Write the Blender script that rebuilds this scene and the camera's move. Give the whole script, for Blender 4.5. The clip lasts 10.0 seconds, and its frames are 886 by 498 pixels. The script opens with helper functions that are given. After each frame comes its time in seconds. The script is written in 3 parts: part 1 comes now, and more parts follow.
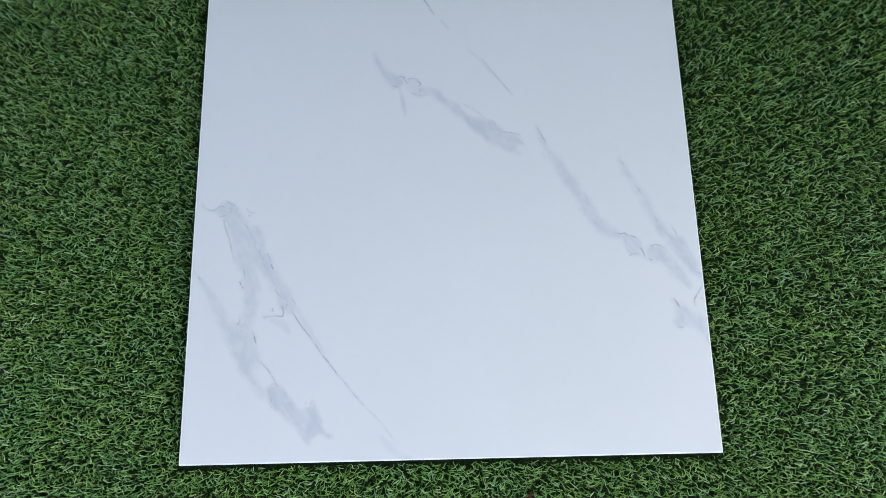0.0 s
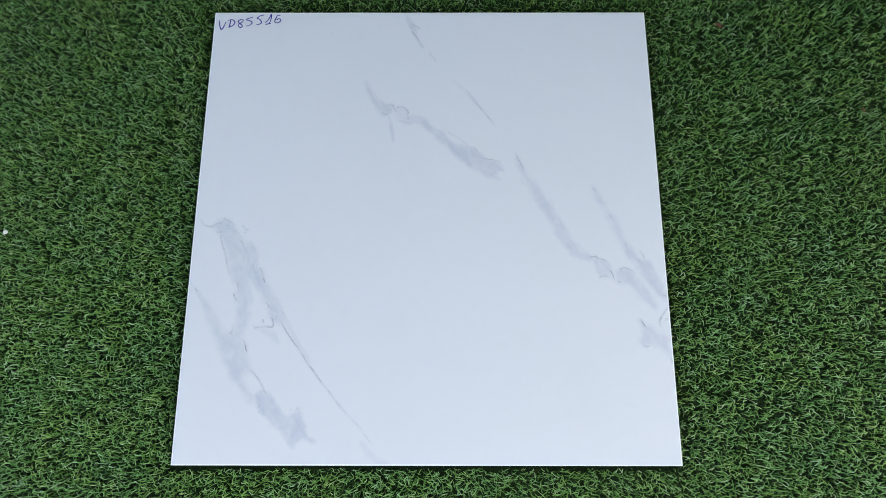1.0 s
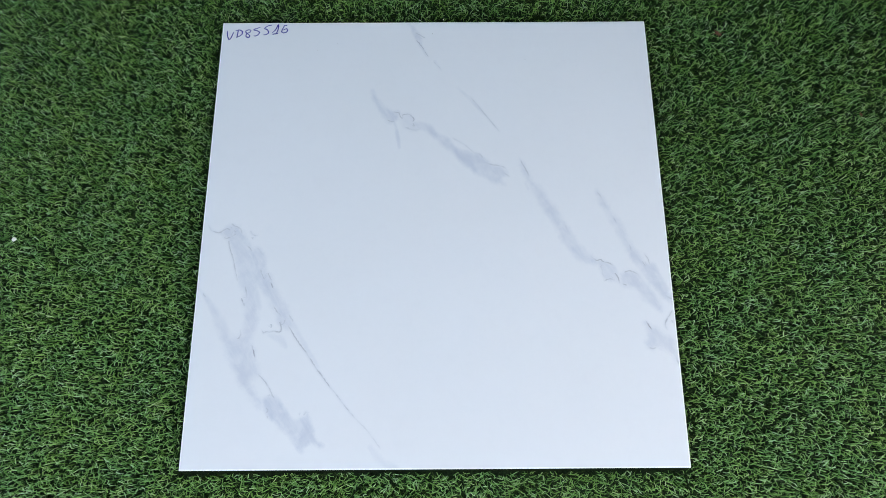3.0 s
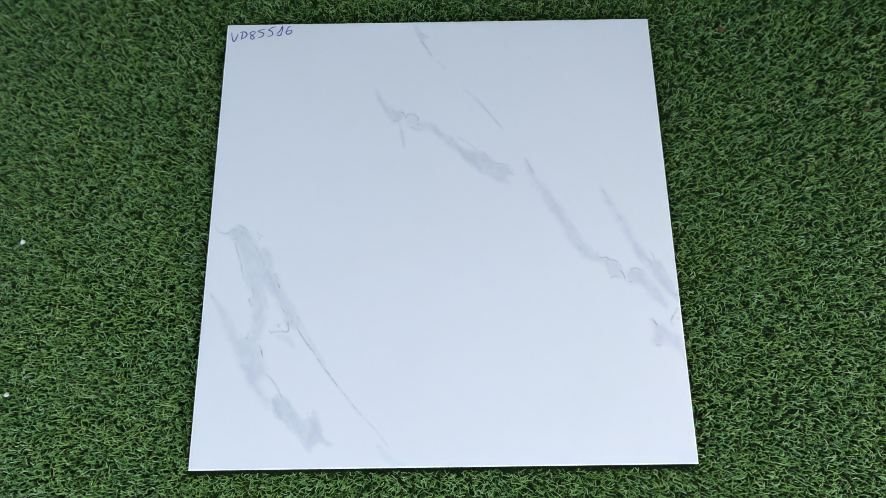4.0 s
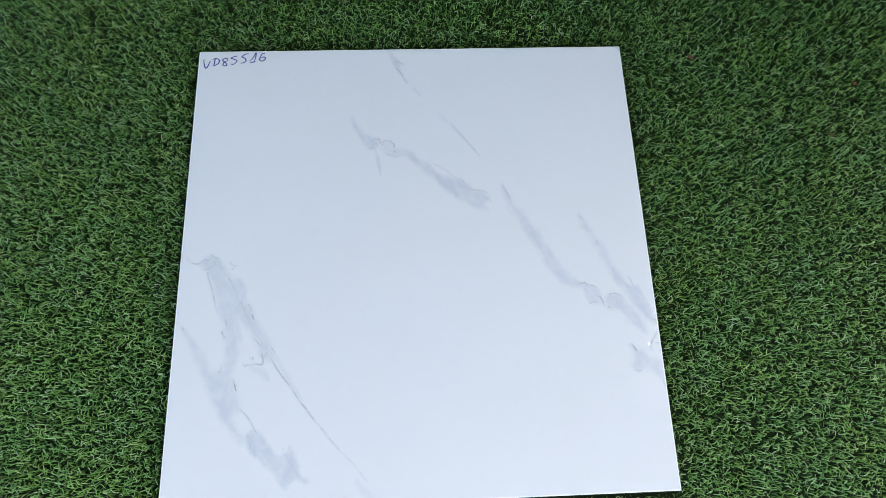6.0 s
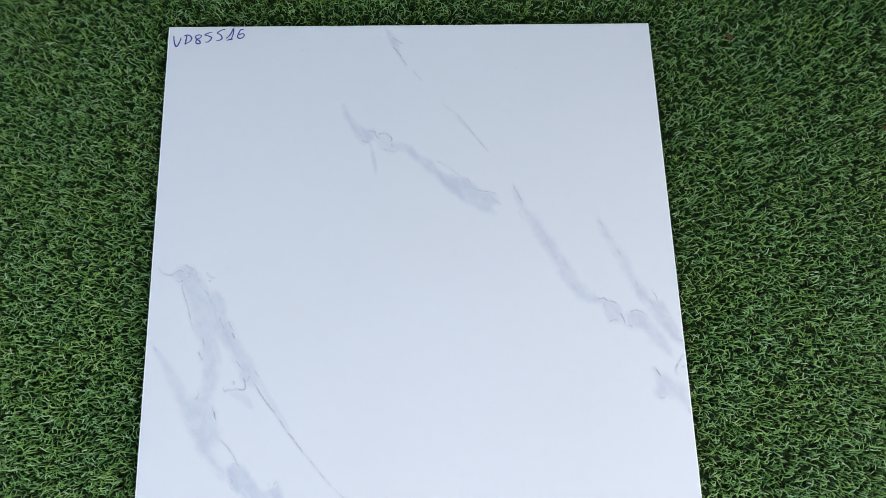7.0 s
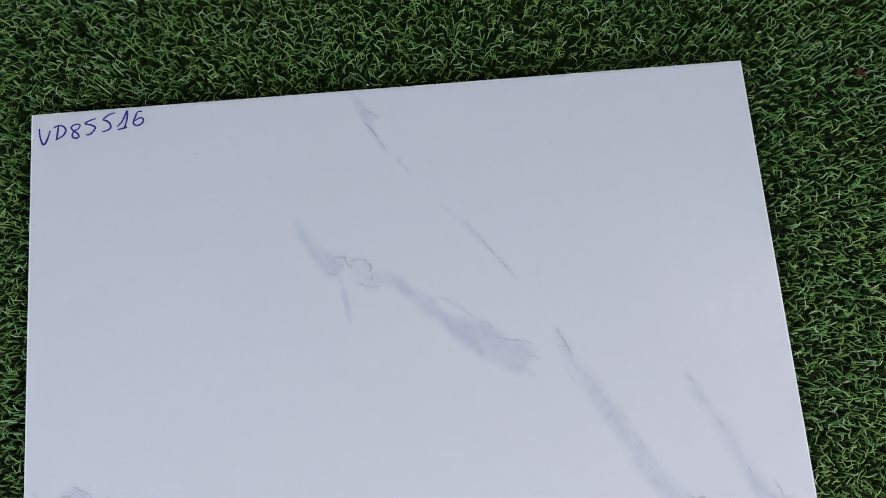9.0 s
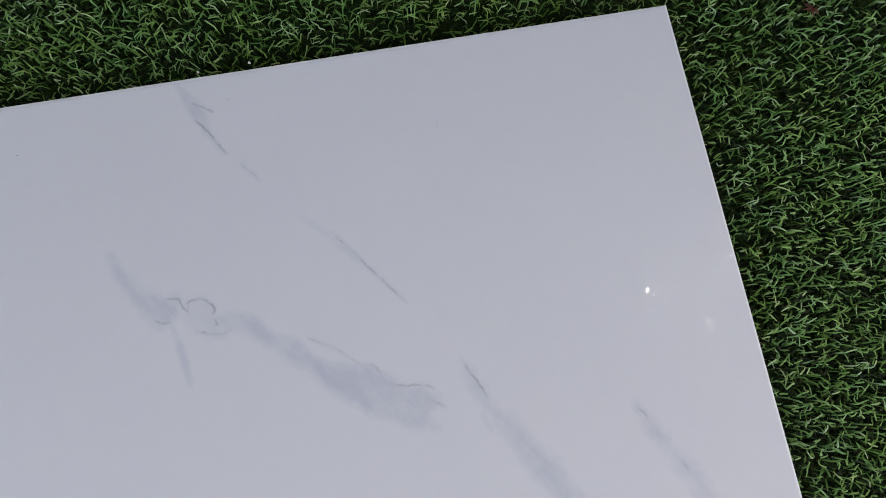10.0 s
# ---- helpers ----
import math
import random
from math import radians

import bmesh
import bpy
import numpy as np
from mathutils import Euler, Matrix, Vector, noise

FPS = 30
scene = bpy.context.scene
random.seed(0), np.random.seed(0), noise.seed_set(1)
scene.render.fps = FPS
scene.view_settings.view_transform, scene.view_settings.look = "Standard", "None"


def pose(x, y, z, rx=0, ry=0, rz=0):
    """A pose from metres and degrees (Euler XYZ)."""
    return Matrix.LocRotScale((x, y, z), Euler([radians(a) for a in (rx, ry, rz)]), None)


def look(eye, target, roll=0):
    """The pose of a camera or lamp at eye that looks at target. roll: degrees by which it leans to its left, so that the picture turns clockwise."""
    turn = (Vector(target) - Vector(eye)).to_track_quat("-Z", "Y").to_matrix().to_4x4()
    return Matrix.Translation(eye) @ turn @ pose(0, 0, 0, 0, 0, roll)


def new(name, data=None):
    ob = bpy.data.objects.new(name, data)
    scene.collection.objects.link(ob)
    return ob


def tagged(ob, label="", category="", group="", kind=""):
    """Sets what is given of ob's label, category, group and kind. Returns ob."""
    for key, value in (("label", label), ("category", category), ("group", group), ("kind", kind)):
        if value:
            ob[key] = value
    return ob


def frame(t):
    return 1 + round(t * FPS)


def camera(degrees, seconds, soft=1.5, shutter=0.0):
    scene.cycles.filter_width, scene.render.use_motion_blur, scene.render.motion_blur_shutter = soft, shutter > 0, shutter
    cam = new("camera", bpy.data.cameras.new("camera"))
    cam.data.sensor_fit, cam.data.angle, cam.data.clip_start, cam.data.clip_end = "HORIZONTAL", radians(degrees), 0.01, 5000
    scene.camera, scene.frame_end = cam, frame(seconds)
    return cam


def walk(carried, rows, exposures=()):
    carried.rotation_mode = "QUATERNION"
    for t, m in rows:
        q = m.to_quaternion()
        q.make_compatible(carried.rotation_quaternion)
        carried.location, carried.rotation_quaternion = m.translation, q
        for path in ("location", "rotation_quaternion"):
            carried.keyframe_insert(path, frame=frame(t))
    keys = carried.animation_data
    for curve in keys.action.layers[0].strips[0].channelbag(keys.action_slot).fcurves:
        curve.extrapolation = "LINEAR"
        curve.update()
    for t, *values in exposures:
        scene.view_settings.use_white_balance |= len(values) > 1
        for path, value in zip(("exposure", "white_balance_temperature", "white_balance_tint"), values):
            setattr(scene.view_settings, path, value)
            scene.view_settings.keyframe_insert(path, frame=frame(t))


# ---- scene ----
cam = camera(74.6, 10.0, soft=0.75)
PATH = [
    (0, (-0.011, -0.269, 0.918), (0.001, 0.133, -1.041), 0.4),
    (0.5, (0.008, -0.263, 0.954), (0.005, 0.153, -1.002), -0.9),
    (1, (0.028, -0.272, 0.98), (0.023, 0.173, -0.97), -0.6),
    (1.5, (0.026, -0.274, 0.983), (0.024, 0.19, -0.962), -0.2),
    (2, (0.017, -0.278, 0.986), (0.024, 0.2, -0.956), 0.7),
    (2.5, (0.014, -0.28, 0.985), (0.028, 0.2, -0.956), 1.4),
    (2.7, (0.013, -0.285, 0.984), (0.025, 0.203, -0.955), 1.1),
    (3.8, (0.008, -0.298, 0.984), (0.002, 0.203, -0.952), -1.3),
    (4, (0.007, -0.294, 0.987), (0.002, 0.201, -0.951), -1.4),
    (4.5, (0.005, -0.293, 0.987), (0.009, 0.218, -0.947), -0.5),
    (5, (0.007, -0.281, 0.995), (0.029, 0.278, -0.925), 1.1),
    (5.5, (0.012, -0.282, 0.993), (0.052, 0.281, -0.925), 2.7),
    (5.7, (0.006, -0.283, 0.99), (0.062, 0.28, -0.928), 4.1),
    (6.8, (0.003, -0.202, 0.919), (0.11, 0.253, -1.026), 11.1),
    (7, (0.005, -0.165, 0.896), (0.082, 0.241, -1.061), 9.2),
    (7.5, (0.006, -0.062, 0.833), (0.051, 0.302, -1.133), 7.2),
    (8, (0.017, 0.007, 0.762), (0.052, 0.375, -1.203), 3.5),
    (8.5, (0.016, 0.078, 0.699), (0.056, 0.391, -1.276), 4.7),
    (9, (0.026, 0.117, 0.64), (0.076, 0.418, -1.337), 4.5),
    (9.5, (0.083, 0.127, 0.588), (0.221, 0.428, -1.385), 15.2),
    (10, (0.119, 0.134, 0.5), (0.265, 0.457, -1.468), 13.7),
]
EXPOSURES = [(0, 2.15, 7700, 9), (2.5, 2.28, 7700, 9), (4.5, 2.25, 7700, 9), (5.5, 2.30, 7700, 9), (7, 2.29, 7800, 11), (7.5, 2.20, 7850, 12), (9, 2.04, 8050, 17), (9.5, 1.93, 8250, 18), (10, 1.85, 8450, 19)]
walk(cam, [(t, look(eye, target, roll)) for t, eye, target, roll in PATH], exposures=EXPOSURES)

# light: bright hazy sky behind a tree crown, an open yard under an added roof
SUN_DIR = Vector((0.57, 0.15, 1.0)).normalized()
world = bpy.data.worlds.new("sky")
scene.world = world
world.use_nodes = True
wn = world.node_tree
sky = wn.nodes.new("ShaderNodeTexSky")
sky.sky_type = "NISHITA"
sky.sun_disc = False
sky.sun_elevation = math.asin(SUN_DIR.z)
sky.sun_rotation = radians(75)
sky.air_density, sky.dust_density = 1.2, 3.0
wn.links.new(sky.outputs[0], wn.nodes["Background"].inputs[0])
wn.nodes["Background"].inputs[1].default_value = 0.15
sun_data = bpy.data.lights.new("sun", "SUN")
sun_data.energy, sun_data.angle, sun_data.color = 2.0, radians(24), (1.0, 0.98, 0.97)
sun = new("sun", sun_data)
sun.matrix_world = look((0, 0, 0), -SUN_DIR)


# ---- materials ----
class Nodes:
    """A small wrapper to write node trees in few lines."""

    def __init__(self, name, rough=0.5, metal=0.0):
        self.mat = bpy.data.materials.new(name)
        self.mat.use_nodes = True
        self.tree = self.mat.node_tree
        self.bsdf = self.tree.nodes["Principled BSDF"]
        self.bsdf.inputs["Roughness"].default_value = rough
        self.bsdf.inputs["Metallic"].default_value = metal

    def put(self, socket, value):
        if isinstance(value, bpy.types.NodeSocket):
            self.tree.links.new(value, socket)
        elif isinstance(value, tuple) and len(value) == 3 and socket.type == "RGBA":
            socket.default_value = (*value, 1)
        else:
            socket.default_value = value

    def node(self, kind, out=0, **given):
        n = self.tree.nodes.new(kind)
        for key, value in given.items():
            self.put(n.inputs[int(key[1:])] if key[0] == "i" and key[1:].isdigit() else n.inputs[key], value)
        return n.outputs[out]

    def math(self, op, a, b=0.0, c=0.0, clamp=False):
        n = self.tree.nodes.new("ShaderNodeMath")
        n.operation, n.use_clamp = op, clamp
        for socket, value in zip(n.inputs, (a, b, c)):
            self.put(socket, value)
        return n.outputs[0]

    def noise(self, scale, detail=3.0, rough=0.55, where=None, out=0, distortion=0.0):
        n = self.tree.nodes.new("ShaderNodeTexNoise")
        n.inputs["Scale"].default_value = scale
        n.inputs["Detail"].default_value = detail
        n.inputs["Roughness"].default_value = rough
        n.inputs["Distortion"].default_value = distortion
        self.put(n.inputs["Vector"], where if where is not None else self.place())
        return n.outputs[out]

    def place(self):
        return self.node("ShaderNodeNewGeometry")

    def field(self, name):
        n = self.tree.nodes.new("ShaderNodeAttribute")
        n.attribute_name = name
        return n.outputs["Fac"]

    def island(self):
        return self.node("ShaderNodeNewGeometry", "Random Per Island")

    def ramp(self, fac, *stops):
        n = self.tree.nodes.new("ShaderNodeValToRGB")
        while len(n.color_ramp.elements) < len(stops):
            n.color_ramp.elements.new(0.5)
        for e, (at, colour) in zip(n.color_ramp.elements, stops):
            e.position, e.color = at, (*colour, 1)
        self.put(n.inputs[0], fac)
        return n.outputs[0]

    def step(self, value, low, high):
        n = self.tree.nodes.new("ShaderNodeMapRange")
        n.interpolation_type = "SMOOTHSTEP"
        self.put(n.inputs[0], value)
        n.inputs[1].default_value, n.inputs[2].default_value = low, high
        return n.outputs[0]

    def mix(self, fac, a, b, blend="MIX"):
        n = self.tree.nodes.new("ShaderNodeMix")
        n.data_type, n.blend_type = "RGBA", blend
        for socket, value in ((n.inputs[0], fac), (n.inputs[6], a), (n.inputs[7], b)):
            self.put(socket, value)
        return n.outputs[2]

    def bump(self, height, strength, distance):
        n = self.tree.nodes.new("ShaderNodeBump")
        n.inputs["Strength"].default_value, n.inputs["Distance"].default_value = strength, distance
        self.put(n.inputs["Height"], height)
        self.put(self.bsdf.inputs["Normal"], n.outputs[0])

    def paint(self, colour, rough=None):
        self.put(self.bsdf.inputs["Base Color"], colour)
        if rough is not None:
            self.put(self.bsdf.inputs["Roughness"], rough)
        return self.mat


def glaze_material():
    """White polished porcelain glaze with printed grey marble veins, whose course lies in the face's fields."""
    m = Nodes("marble_glaze", 0.01)
    cloud = m.noise(3.5, 3, 0.5)
    fine = m.noise(60, 4, 0.6)
    ragged = m.noise(34, 6, 0.72)
    turned = m.tree.nodes.new("ShaderNodeMapping")
    turned.vector_type = "TEXTURE"
    turned.inputs["Rotation"].default_value = (0, 0, radians(-56))
    turned.inputs["Scale"].default_value = (1, 0.22, 1)
    m.put(turned.inputs[0], m.node("ShaderNodeNewGeometry", "Position"))
    streak = m.noise(26, 5, 0.65, where=turned.outputs[0])
    ragged = m.math("ADD", m.math("MULTIPLY", ragged, 0.88), m.math("MULTIPLY", streak, 0.12))
    torn = m.math("SUBTRACT", ragged, 0.5)
    band = m.step(m.math("MULTIPLY_ADD", torn, 1.6, m.field("wash")), -0.1, 0.85)
    stain = m.step(m.math("MULTIPLY_ADD", torn, 3.0, m.field("patch")), -0.35, 1.2)
    patchy = m.step(m.math("ADD", m.math("MULTIPLY", m.noise(24, 4, 0.65, distortion=0.8), 0.6), m.math("MULTIPLY", streak, 0.4)), 0.34, 0.64)
    wash = m.math("MAXIMUM", m.math("MULTIPLY", band, m.field("wash_strength")), m.math("MULTIPLY", stain, m.field("patch_strength")))
    wash = m.math("MULTIPLY", wash, m.math("MULTIPLY_ADD", patchy, 0.58, 0.34))
    shift = m.math("MULTIPLY", m.math("SUBTRACT", m.noise(150, 3, 0.6), 0.5), 3.6)
    away = m.math("ABSOLUTE", m.math("ADD", m.field("hair"), shift))
    hair = m.math("SUBTRACT", 1.0, m.step(away, 0.1, 1.7))
    broken = m.math("MULTIPLY_ADD", m.step(m.noise(75, 2, 0.5), 0.36, 0.6), 0.75, 0.25)
    hair = m.math("MULTIPLY", hair, m.math("MULTIPLY", m.math("MULTIPLY", m.field("hair_strength"), 1.05), broken))
    halo = m.math("SUBTRACT", 1.0, m.step(m.math("ABSOLUTE", m.field("hair")), 0.5, 5.0))
    halo = m.math("MULTIPLY", halo, m.math("MULTIPLY", m.field("hair_strength"), 0.22))
    base = m.mix(cloud, (0.80, 0.795, 0.79), (0.835, 0.835, 0.84))
    base = m.mix(m.math("MULTIPLY", m.step(fine, 0.45, 0.8), 0.05), base, (0.62, 0.63, 0.65))
    washed = m.mix(m.math("MAXIMUM", wash, halo), base, m.mix(m.noise(11, 2), (0.47, 0.48, 0.57), (0.42, 0.49, 0.58)))
    veined = m.mix(hair, washed, m.mix(m.noise(25, 2), (0.36, 0.37, 0.40), (0.43, 0.41, 0.40)))
    m.bump(m.noise(9, 2), 0.02, 0.002)
    return m.paint(veined, 0.008)


def blade_material(name, *greens):
    """Polyethylene turf yarn: each blade a green of its own, with yellower and bluer patches of pile."""
    m = Nodes(name, 0.5)
    m.bsdf.inputs["Specular IOR Level"].default_value = 0.12
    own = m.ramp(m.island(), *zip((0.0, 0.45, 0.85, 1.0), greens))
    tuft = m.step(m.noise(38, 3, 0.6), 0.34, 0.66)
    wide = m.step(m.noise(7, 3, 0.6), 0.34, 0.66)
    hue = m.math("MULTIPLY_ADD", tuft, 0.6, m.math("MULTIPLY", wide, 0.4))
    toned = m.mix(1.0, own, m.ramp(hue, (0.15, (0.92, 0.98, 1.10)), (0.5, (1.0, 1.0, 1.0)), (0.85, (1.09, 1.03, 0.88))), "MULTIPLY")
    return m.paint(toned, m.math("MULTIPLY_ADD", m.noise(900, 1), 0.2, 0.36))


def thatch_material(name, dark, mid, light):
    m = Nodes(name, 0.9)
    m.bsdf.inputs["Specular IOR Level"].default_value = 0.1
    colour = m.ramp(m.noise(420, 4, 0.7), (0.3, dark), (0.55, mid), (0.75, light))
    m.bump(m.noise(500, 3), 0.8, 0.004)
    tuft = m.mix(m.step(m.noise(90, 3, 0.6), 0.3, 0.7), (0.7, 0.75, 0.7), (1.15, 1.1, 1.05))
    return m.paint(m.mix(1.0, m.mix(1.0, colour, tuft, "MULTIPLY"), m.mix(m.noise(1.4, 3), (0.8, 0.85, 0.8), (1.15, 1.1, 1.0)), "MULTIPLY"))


def plain_material(name, dark, light, scale, rough, relief=0.2, depth=0.002):
    m = Nodes(name, rough)
    grain = m.noise(scale, 5, 0.62)
    stain = m.noise(scale * 0.07, 3)
    m.bump(grain, relief, depth)
    return m.paint(m.mix(m.math("MULTIPLY_ADD", stain, 0.5, m.math("MULTIPLY", grain, 0.5)), dark, light))


GLAZE = glaze_material()
BISCUIT = plain_material("porcelain_body", (0.88, 0.88, 0.87), (0.93, 0.93, 0.92), 800, 0.35, 0.1, 0.0003)
INK = plain_material("blue_ink", (0.016, 0.014, 0.19), (0.034, 0.030, 0.30), 700, 0.35, 0.05, 0.0002)
CURLED_YARN = blade_material("turf_yarn", (0.060, 0.156, 0.030), (0.136, 0.300, 0.070), (0.242, 0.435, 0.146), (0.385, 0.540, 0.280))
# yarn low in the pile, coloured near black for the shade between blades
SHADED_THATCH_YARN = blade_material("shaded_thatch_yarn", (0.007, 0.020, 0.004), (0.013, 0.034, 0.006), (0.022, 0.048, 0.009), (0.040, 0.068, 0.013))
# backing colour darkened to stand for shade deep in the pile
SHADED_BACKING = thatch_material("turf_shade_base", (0.006, 0.011, 0.005), (0.014, 0.028, 0.011), (0.03, 0.05, 0.018))
FAR_TURF = thatch_material("far_turf", (0.010, 0.026, 0.006), (0.024, 0.054, 0.014), (0.055, 0.106, 0.031))
PLASTER = plain_material("plaster", (0.55, 0.54, 0.51), (0.66, 0.65, 0.62), 60, 0.85)
CONCRETE = plain_material("concrete", (0.14, 0.14, 0.135), (0.22, 0.215, 0.21), 40, 0.85)
BLOCKER_DARK = plain_material("light_blocker_dark", (0.05, 0.052, 0.055), (0.085, 0.085, 0.085), 50, 0.8)
BARK = plain_material("bark", (0.06, 0.045, 0.03), (0.16, 0.12, 0.085), 30, 0.9, 0.8, 0.02)
LEAF = plain_material("tree_leaf", (0.035, 0.075, 0.02), (0.07, 0.13, 0.035), 4, 0.5)
DRY_LEAF = plain_material("dry_leaf", (0.15, 0.050, 0.032), (0.30, 0.11, 0.07), 300, 0.8, 0.5, 0.001)
CHALK = plain_material("white_chip", (0.72, 0.72, 0.70), (0.86, 0.86, 0.84), 600, 0.6, 0.3, 0.0005)
DUST = plain_material("grit", (0.36, 0.34, 0.32), (0.48, 0.45, 0.42), 900, 0.9)


# ---- building helpers ----
def part(name, bm, material, parent=None, label="", smooth=False):
    mesh = bpy.data.meshes.new(name)
    bmesh.ops.recalc_face_normals(bm, faces=bm.faces)
    bm.to_mesh(mesh)
    bm.free()
    mesh.materials.append(material)
    if smooth:
        mesh.shade_smooth()
    ob = new(name, mesh)
    ob.parent = parent
    return tagged(ob, label)


def slab(x0, y0, z0, x1, y1, z1, bevel=0.0):
    bm = bmesh.new()
    bmesh.ops.create_cube(bm, size=1, matrix=Matrix.Translation(((x0 + x1) / 2, (y0 + y1) / 2, (z0 + z1) / 2)) @ Matrix.Diagonal((x1 - x0, y1 - y0, z1 - z0, 1)))
    if bevel:
        bmesh.ops.bevel(bm, geom=list(bm.edges), offset=bevel, segments=1, affect="EDGES")
    return bm


def raw_mesh(name, verts, faces, material, parent=None, smooth=False):
    """A mesh from numpy arrays of corners (n, 3) and faces (m, k)."""
    mesh = bpy.data.meshes.new(name)
    count, sides = faces.shape
    mesh.vertices.add(len(verts))
    mesh.vertices.foreach_set("co", np.asarray(verts, np.float32).ravel())
    mesh.loops.add(count * sides)
    mesh.loops.foreach_set("vertex_index", np.asarray(faces, np.int32).ravel())
    mesh.polygons.add(count)
    mesh.polygons.foreach_set("loop_start", np.arange(0, count * sides, sides, dtype=np.int32))
    mesh.update(calc_edges=True)
    mesh.materials.append(material)
    if smooth:
        mesh.shade_smooth()
    ob = new(name, mesh)
    ob.parent = parent
    return ob


def curve_points(points, steps=6):
    """A smooth run through the points (Catmull-Rom)."""
    p = np.array(points, float)
    if len(p) < 3:
        return np.array([p[0] + (p[-1] - p[0]) * k / steps for k in range(steps + 1)])
    q = np.vstack((2 * p[0] - p[1], p, 2 * p[-1] - p[-2]))
    run = []
    for a, b, c, d in zip(q, q[1:], q[2:], q[3:]):
        for k in range(steps):
            t = k / steps
            run.append(0.5 * (2 * b + (c - a) * t + (2 * a - 5 * b + 4 * c - d) * t * t + (3 * b - a - 3 * c + d) * t ** 3))
    return np.vstack((run, p[-1]))


# ---- setting ----
GROUND_Z = -0.006
TILE_HALF, TILE_BOTTOM, TILE_TOP = 0.4, 0.0100, 0.020
bm = bmesh.new()
bmesh.ops.create_grid(bm, x_segments=24, y_segments=24, size=400, matrix=Matrix.Translation((0, 0, GROUND_Z)))
tagged(part("ground", bm, FAR_TURF), "even green lawn of short artificial turf", "ground", kind="structure")
# dark sheet put under the pile so that its gaps look shaded
tagged(part("turf_backing", slab(-1.79, -1.64, GROUND_Z + 0.0004, 1.755, 1.64, GROUND_Z + 0.0030), SHADED_BACKING), "backing under artificial turf, near-black green for the shade in its gaps", "ground", kind="structure")

# unseen wall, added to close the far side for reflections and bounced light
tagged(part("unseen_wall_north", slab(-3.6, 5.0, GROUND_Z, 1.755, 5.2, 2.2), PLASTER), "unseen pale plastered wall added to close off the far side", "wall", kind="structure")
# unseen L-shaped roof slab, added to dim the light towards the far side
bm = bmesh.new()
plan = [(-3.6, -0.79), (1.20, -0.79), (1.20, 0.90), (1.755, 0.90), (1.755, 5.2), (-3.6, 5.2)]
lower = bm.faces.new([bm.verts.new((x, y, 2.203)) for x, y in plan])
raised = bmesh.ops.extrude_face_region(bm, geom=[lower])["geom"]
bmesh.ops.translate(bm, vec=(0, 0, 0.15), verts=[g for g in raised if isinstance(g, bmesh.types.BMVert)])
tagged(part("ceiling", bm, CONCRETE), "unseen grey concrete roof slab added to shade the lawn", "ceiling", kind="structure")
# unseen wall added to block light on the far right; dark to bounce little
tagged(part("shade_wall_east", slab(1.76, 0.50, GROUND_Z, 1.94, 5.2, 3.2), BLOCKER_DARK), "unseen dark grey wall added to block light from the right", "wall", kind="structure")


# ---- tree beyond the roof's edge ----
def limb(start, end, r0, r1, bend, rng, sides=9, rings=7):
    bm = bmesh.new()
    a, b = Vector(start), Vector(end)
    side = Vector((rng.uniform(-1, 1), rng.uniform(-1, 1), rng.uniform(-0.3, 0.3))) * bend
    loops = []
    for k in range(rings + 1):
        t = k / rings
        c = a.lerp(b, t) + side * math.sin(math.pi * t)
        r = r0 + (r1 - r0) * t ** 0.8
        turn = (b - a).to_track_quat("Z", "Y")
        loops.append([bm.verts.new(c + turn @ Vector((math.cos(s) * r, math.sin(s) * r, 0)) * rng.uniform(0.92, 1.08)) for s in (2 * math.pi * i / sides for i in range(sides))])
    for lo, hi in zip(loops, loops[1:]):
        for i in range(sides):
            bm.faces.new((lo[i], lo[(i + 1) % sides], hi[(i + 1) % sides], hi[i]))
    bm.faces.new(loops[0][::-1])
    bm.faces.new(loops[-1])
    return bm


